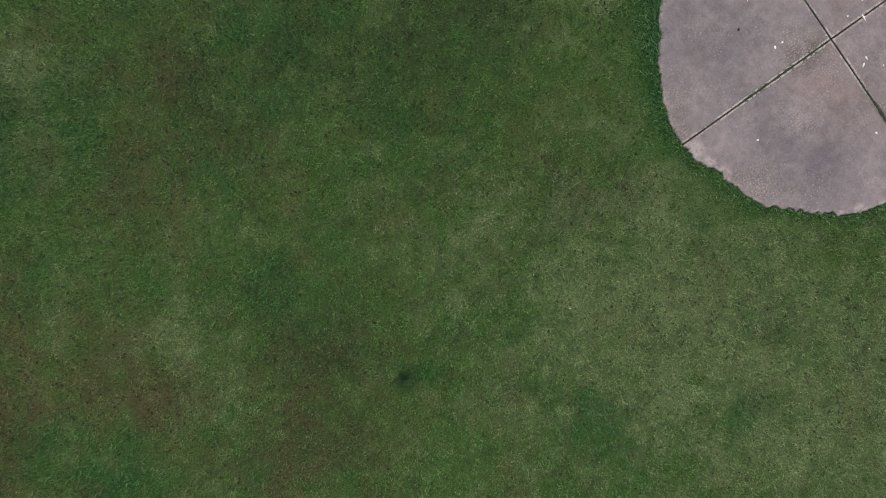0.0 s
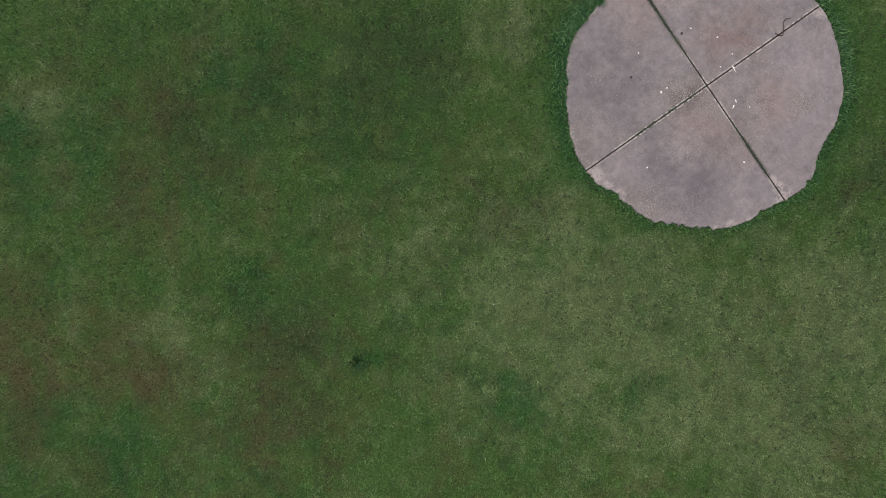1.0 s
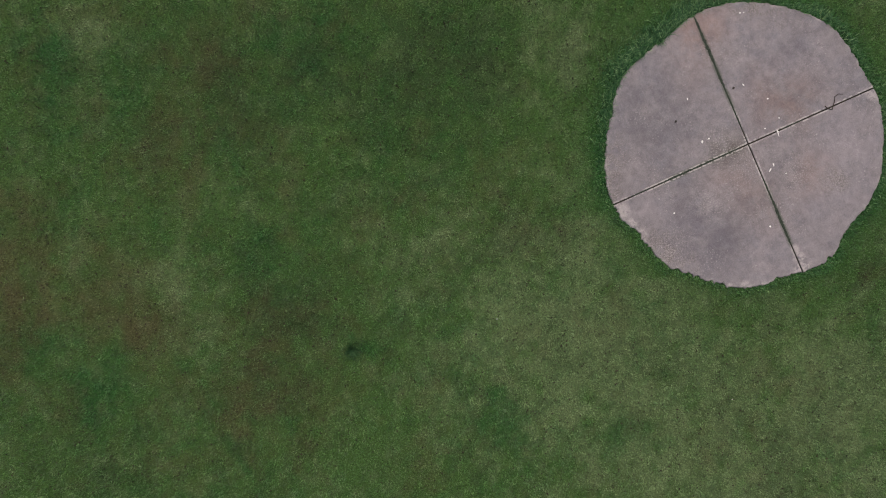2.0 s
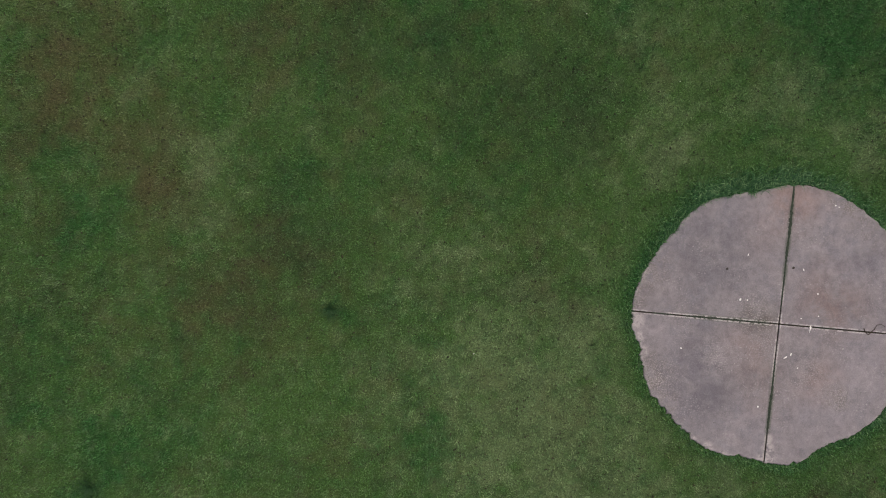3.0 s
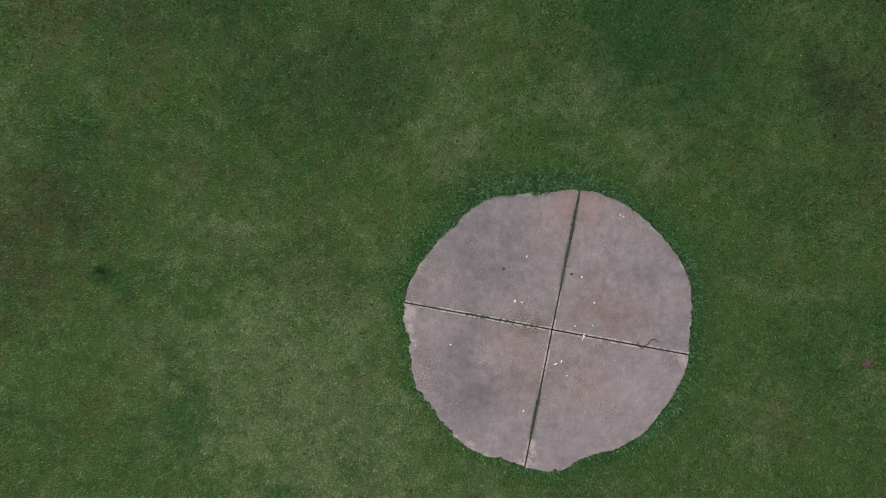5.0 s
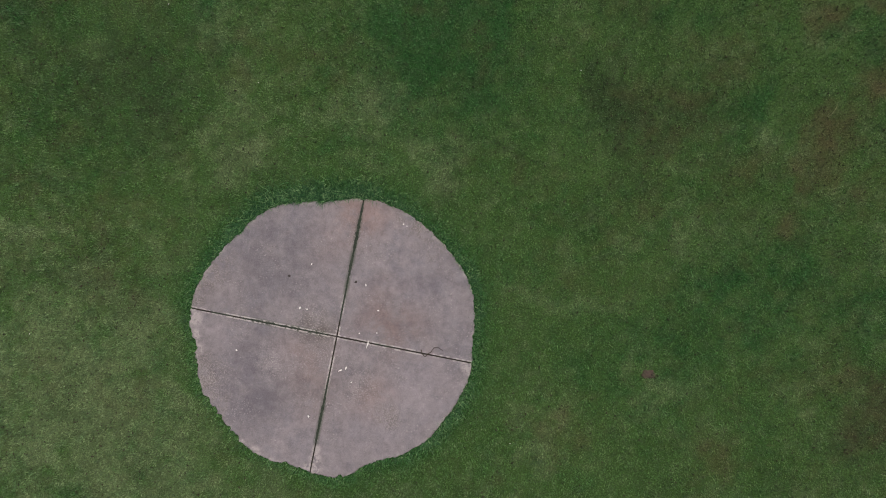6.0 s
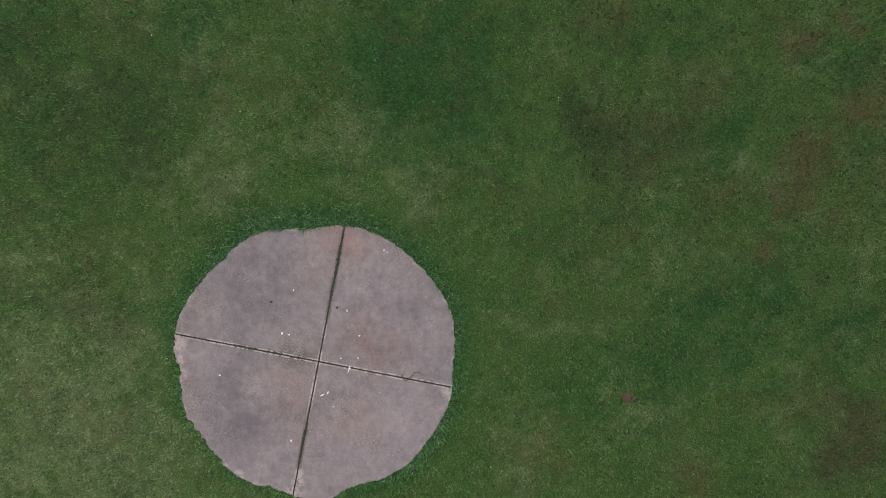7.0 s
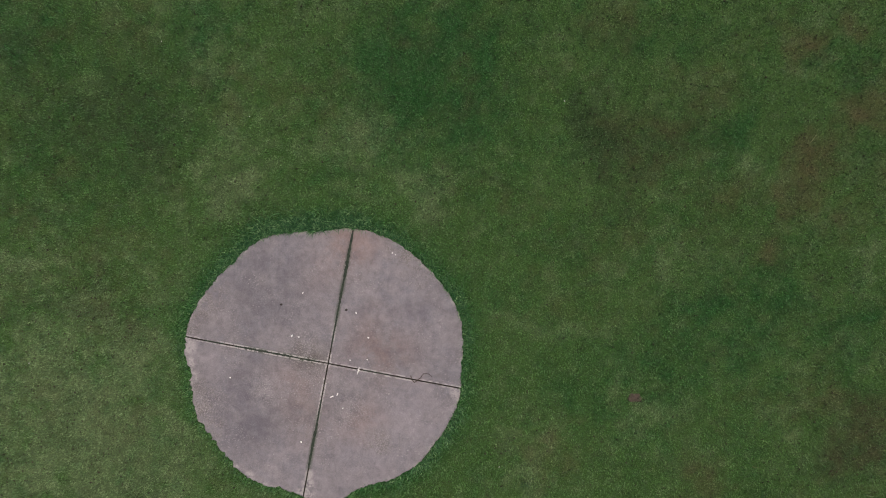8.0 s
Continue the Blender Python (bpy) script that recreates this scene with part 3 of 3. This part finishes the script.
def build_slab(parent, quarter):
    """A quarter of the round pad: a fan from its inner corner to the broken rim."""
    fan, rings = 360, [0.02, 0.12, 0.28, 0.45, 0.62, 0.78, 0.90, 0.96, 0.978, 0.988, 0.996, 1.0]
    turn = quarter * math.pi / 2
    c, s = round(math.cos(turn)), round(math.sin(turn))
    verts, faces = [], []

    def place(x, y, z):
        verts.append((*jointed(c * x - s * y, s * x + c * y), z))
        return len(verts) - 1

    # the rim runs from the outer end of one joint to that of the next
    ends = []
    for k in (quarter, quarter + 1):
        jx, jy = jointed(2.3 * round(math.cos(k * math.pi / 2)), 2.3 * round(math.sin(k * math.pi / 2)))
        ends.append(math.atan2(jy, jx))
    first, last = ends[0], ends[0] + (ends[1] - ends[0]) % (2 * math.pi)

    corner = place(GAP, GAP, TOP - 0.004)
    low = place(GAP, GAP, -0.05)
    rows = []
    for k in range(fan + 1):
        u = k / fan
        a = first + (u * u * (3 - 2 * u) * 0.6 + u * 0.4) * (last - first)
        a = (a + math.pi) % (2 * math.pi) - math.pi
        r = float(rim(np.array([a]))[0])
        ux, uy = unjointed(r * math.cos(a), r * math.sin(a))
        ex, ey = c * ux + s * uy, -s * ux + c * uy
        row = []
        for q in rings:
            x, y = GAP + q * (max(ex, GAP) - GAP), GAP + q * (max(ey, GAP) - GAP)
            chip = 0.006 * fbm(np.array([x * 6 + 50 * quarter]), np.array([y * 6]), 1.0, 101, 3)[0]
            if k == 0:
                y += abs(chip) * 1.6
            if k == fan:
                x += abs(chip) * 1.6
            z = TOP + 0.002 * fbm(np.array([x + 9 * quarter]), np.array([y]), 1.4, 111, 1)[0]
            z -= {0: 0.004, fan: 0.004}.get(k, 0.0) + {0.996: 0.003, 1.0: 0.014}.get(q, 0.0)
            row.append(place(x, y, z))
        row.append(place(ex if k < fan else GAP, ey if k else GAP, -0.06))
        rows.append(row)
    for k in range(fan):
        p, q = rows[k], rows[k + 1]
        faces.append((corner, p[0], q[0]))
        faces += [(p[i], p[i + 1], q[i + 1], q[i]) for i in range(len(p) - 1)]
    for edge, flip in ((rows[0], False), (rows[-1], True)):
        wall = [low, corner] + edge[:-1] + [edge[-1]]
        faces.append(tuple(reversed(wall)) if flip else tuple(wall))
    me = mesh_of("slab", verts, faces, CONCRETE, smooth=False)
    worn = me.attributes.new("wear", "FLOAT", "POINT")
    for k in range(fan + 1):
        for i, q in enumerate(rings):
            worn.data[rows[k][i]].value = max(0.0, min(1.0, (q - 0.976) / 0.016))
    return part("slab", me, parent)


def build_strip(name, parent, arm, start, end, half, height, mat, seed, lumps=0.5, label=""):
    """A lumpy strip that lies in a joint, along one of its four arms."""
    turn = arm * math.pi / 2
    c, s = round(math.cos(turn)), round(math.sin(turn))
    n = max(int((end - start) / 0.015), 8)
    verts, faces = [], []
    for k in range(n + 1):
        d = start + (end - start) * k / n
        taper = min(1.0, 6 * k / n, 6 * (n - k) / n) ** 0.5
        w = half * (1 + lumps * 2 * fbm(np.array([d * 22.0]), np.array([seed * 1.7]), 1.0, 131, 3)[0]) * (0.25 + 0.75 * taper)
        w2 = half * (1 + lumps * 2 * fbm(np.array([d * 22.0]), np.array([seed * 1.7 + 40]), 1.0, 137, 3)[0]) * (0.25 + 0.75 * taper)
        for v, z in ((-w, height - 0.006), (-w * 0.4, height), (w2 * 0.4, height), (w2, height - 0.006)):
            verts.append((*jointed(c * d - s * v, s * d + c * v), z + 0.003 * fbm(np.array([d * 30]), np.array([v * 60]), 1.0, 141, 2)[0]))
    for k in range(n):
        faces += [(4 * k + i, 4 * k + 4 + i, 4 * k + 5 + i, 4 * k + 1 + i) for i in range(3)]
    return part(name, mesh_of(name, verts, faces, mat), parent, label)


def build_pad():
    pad = tagged(new("concrete_pad"), "round pinkish-grey concrete pad quartered by mossy joints", "concrete pad")
    for q in range(4):
        build_slab(pad, q)
    for arm, reach in ((0, 2.25), (1, 2.27), (2, 2.40), (3, 2.31)):
        build_strip("joint_filling", pad, arm, 0.0, reach, 0.026, 0.022, SOIL, arm, 0.1, "dark soil filling a joint")
    moss = [(1, 0.25, 1.15, 0.014), (1, 0.95, 1.80, 0.024), (1, 1.50, 1.95, 0.027), (1, 1.85, 2.24, 0.022), (2, 0.15, 0.65, 0.012), (2, 0.55, 1.25, 0.018), (2, 1.15, 1.60, 0.016), (2, 1.75, 2.1, 0.011),
            (3, 0.60, 1.20, 0.017), (3, 0.95, 1.55, 0.025), (3, 1.40, 1.80, 0.021), (0, 0.60, 1.00, 0.009)]
    for k, (arm, start, end, half) in enumerate(moss):
        build_strip("moss", pad, arm, start, end, half, TOP + 0.004, MOSS, 5 + k, 0.5, "dark green moss in a joint")
    return pad


def build_blob(name, x, y, long, wide, high, turn, mat, seed, label, category, group, z=TOP):
    """A small lump with an uneven outline, flattened where it lies."""
    bm = bmesh.new()
    bmesh.ops.create_icosphere(bm, subdivisions=3, radius=1.0)
    rs = Vector((seed * 3.1, seed * 1.7, seed * 0.9))
    for v in bm.verts:
        k = 1 + 0.45 * noise.noise(v.co * 1.6 + rs) + 0.2 * noise.noise(v.co * 4 + rs)
        v.co = Vector((v.co.x * long * k, v.co.y * wide * k, max(v.co.z, -0.25) * high * k))
    me = bpy.data.meshes.new(name)
    bm.to_mesh(me)
    bm.free()
    me.materials.append(mat)
    me.shade_smooth()
    ob = new(name, me)
    ob.matrix_basis = pose(x, y, z + 0.2 * high, 0, 0, turn)
    return tagged(ob, label, category, group)


def build_twig():
    """A thin crooked twig on the concrete."""
    spine = [Vector(p) for p in ((1.38, 0.055, .006), (1.41, -0.005, .010), (1.47, -0.045, .008), (1.50, 0.005, .014), (1.55, 0.05, .010), (1.585, 0.13, .016), (1.66, 0.145, .012), (1.73, 0.105, .006))]
    verts, faces = [], []
    fine = []
    for a, b in zip(spine, spine[1:]):
        fine += [a.lerp(b, i / 4) + Vector((noise.noise(a * 9 + Vector((i, 0, 0))), noise.noise(b * 9 + Vector((0, i, 0))), 0)) * 0.006 for i in range(4)]
    fine.append(spine[-1])
    for k, p in enumerate(fine):
        ahead = (fine[min(k + 1, len(fine) - 1)] - fine[max(k - 1, 0)]).normalized()
        across = Vector((-ahead.y, ahead.x, 0))
        r = 0.0068 * (1 - 0.5 * k / len(fine)) * (1 + 0.3 * noise.noise(p * 40))
        verts += [tuple(p + Vector((0, 0, TOP)) + (across * math.cos(q * math.pi / 3) + Vector((0, 0, 1)) * math.sin(q * math.pi / 3)) * r) for q in range(6)]
    for k in range(len(fine) - 1):
        faces += [(6 * k + q, 6 * k + (q + 1) % 6, 6 * k + 6 + (q + 1) % 6, 6 * k + 6 + q) for q in range(6)]
    return tagged(new("twig", mesh_of("twig", verts, faces, BARK)), "thin crooked dark brown twig on the concrete", "twig")


def build_stalk():
    """A long dry grass stalk, bent over."""
    rs = np.random.RandomState(3)
    rows = [(0, 0, 0, 0.0, 0.30, 0.0034, 1.35), (0.01, 0.005, 0, 0.5, 0.10, 0.0022, 1.5)]
    verts, faces = ribbon_blades(rows, rs)
    return tagged(new("grass_stalk", mesh_of("grass_stalk", verts, faces, STRAW)), "long pale dry grass stalk bent over the lawn", "grass stalk", "dry grass stalks")


# ---- the place ----
build_ground()
build_pad()

# droppings, stones and a twig on the concrete
for k, (x, y, long, wide, turn) in enumerate([(-0.69, 0.36, .026, .017, 70), (-0.57, 0.36, .016, .013, 20), (0.51, -0.005, .024, .008, 170), (0.505, -0.02, .070, .010, 84),
                                              (0.145, -0.53, .036, .012, 35), (0.23, -0.475, .030, .013, 80), (0.575, 0.555, .016, .013, 10), (0.30, 0.93, .022, .011, 110),
                                              (-0.63, 1.10, .020, .009, 75), (-1.585, -0.52, .018, .015, 0), (-0.23, -1.38, .022, .014, 120), (0.34, 0.13, .013, .011, 0),
                                              (0.62, 0.19, .013, .011, 0), (0.72, 2.02, .016, .011, 40), (0.78, 2.0, .010, .008, 0), (0.36, -0.69, .013, .009, 30)]):
    build_blob("bird_dropping", x, y, 0.85 * long, 0.85 * wide, 0.005, turn, CHALK, k + 1, "small chalky white bird dropping on the concrete", "dropping", "droppings on the pad")
for k, (x, y, long) in enumerate([(-0.953, 0.847, .021), (0.13, 0.95, .022)]):
    build_blob("pebble", x, y, long, long * 0.8, 0.014, 40 * k, STONE, k + 31, "small dark pebble lying on the concrete", "pebble", "pebbles on the pad")
build_twig()

# the worn spot, the coarse clumps and the dry stalks in the lawn
build_blob("bare_patch", BARE[0], BARE[1], 0.11, 0.08, 0.008, 20, EARTH, 51, "bare pinkish-brown earth patch in the lawn", "bare earth", "", float(relief(np.array([BARE[0]]), np.array([BARE[1]]))[0]))
for k, (x, y) in enumerate([(-2.0, 3.82), (-3.62, 4.77), (3.07, 4.99), (-1.95, -3.77), (3.12, -1.21), (-4.97, -0.90)]):
    build_blob("pale_fleck", x, y, 0.009, 0.006, 0.004, 50 * k, CHALK, k + 71, "tiny pale fleck lying in the short grass", "fleck", "flecks in the lawn", float(relief(np.array([x]), np.array([y]))[0]) + 0.028)
build_tuft(-7.375, -0.372, 0.22, 420, 61)
build_tuft(-11.13, -3.65, 0.30, 700, 62)
build_tuft(3.61, -1.41, 0.14, 80, 63)
stalk = build_stalk()
stalk.matrix_basis = pose(7.13, 5.0, float(relief(np.array([7.13]), np.array([5.0]))[0]) + 0.02, 0, 0, 80)
for x, y, turn in ((7.29, -0.44, 20), (7.01, 6.04, 120), (6.03, 6.07, 170), (4.4, 5.77, 175), (7.31, 2.95, 110), (7.27, 6.42, 10)):
    copy_thing(stalk, pose(x, y, float(relief(np.array([x]), np.array([y]))[0]) + 0.02, 0, 0, turn) @ Matrix.Scale(0.55, 4))

build_fringe()
build_stray()
build_turf(3000)
build_crumbs()
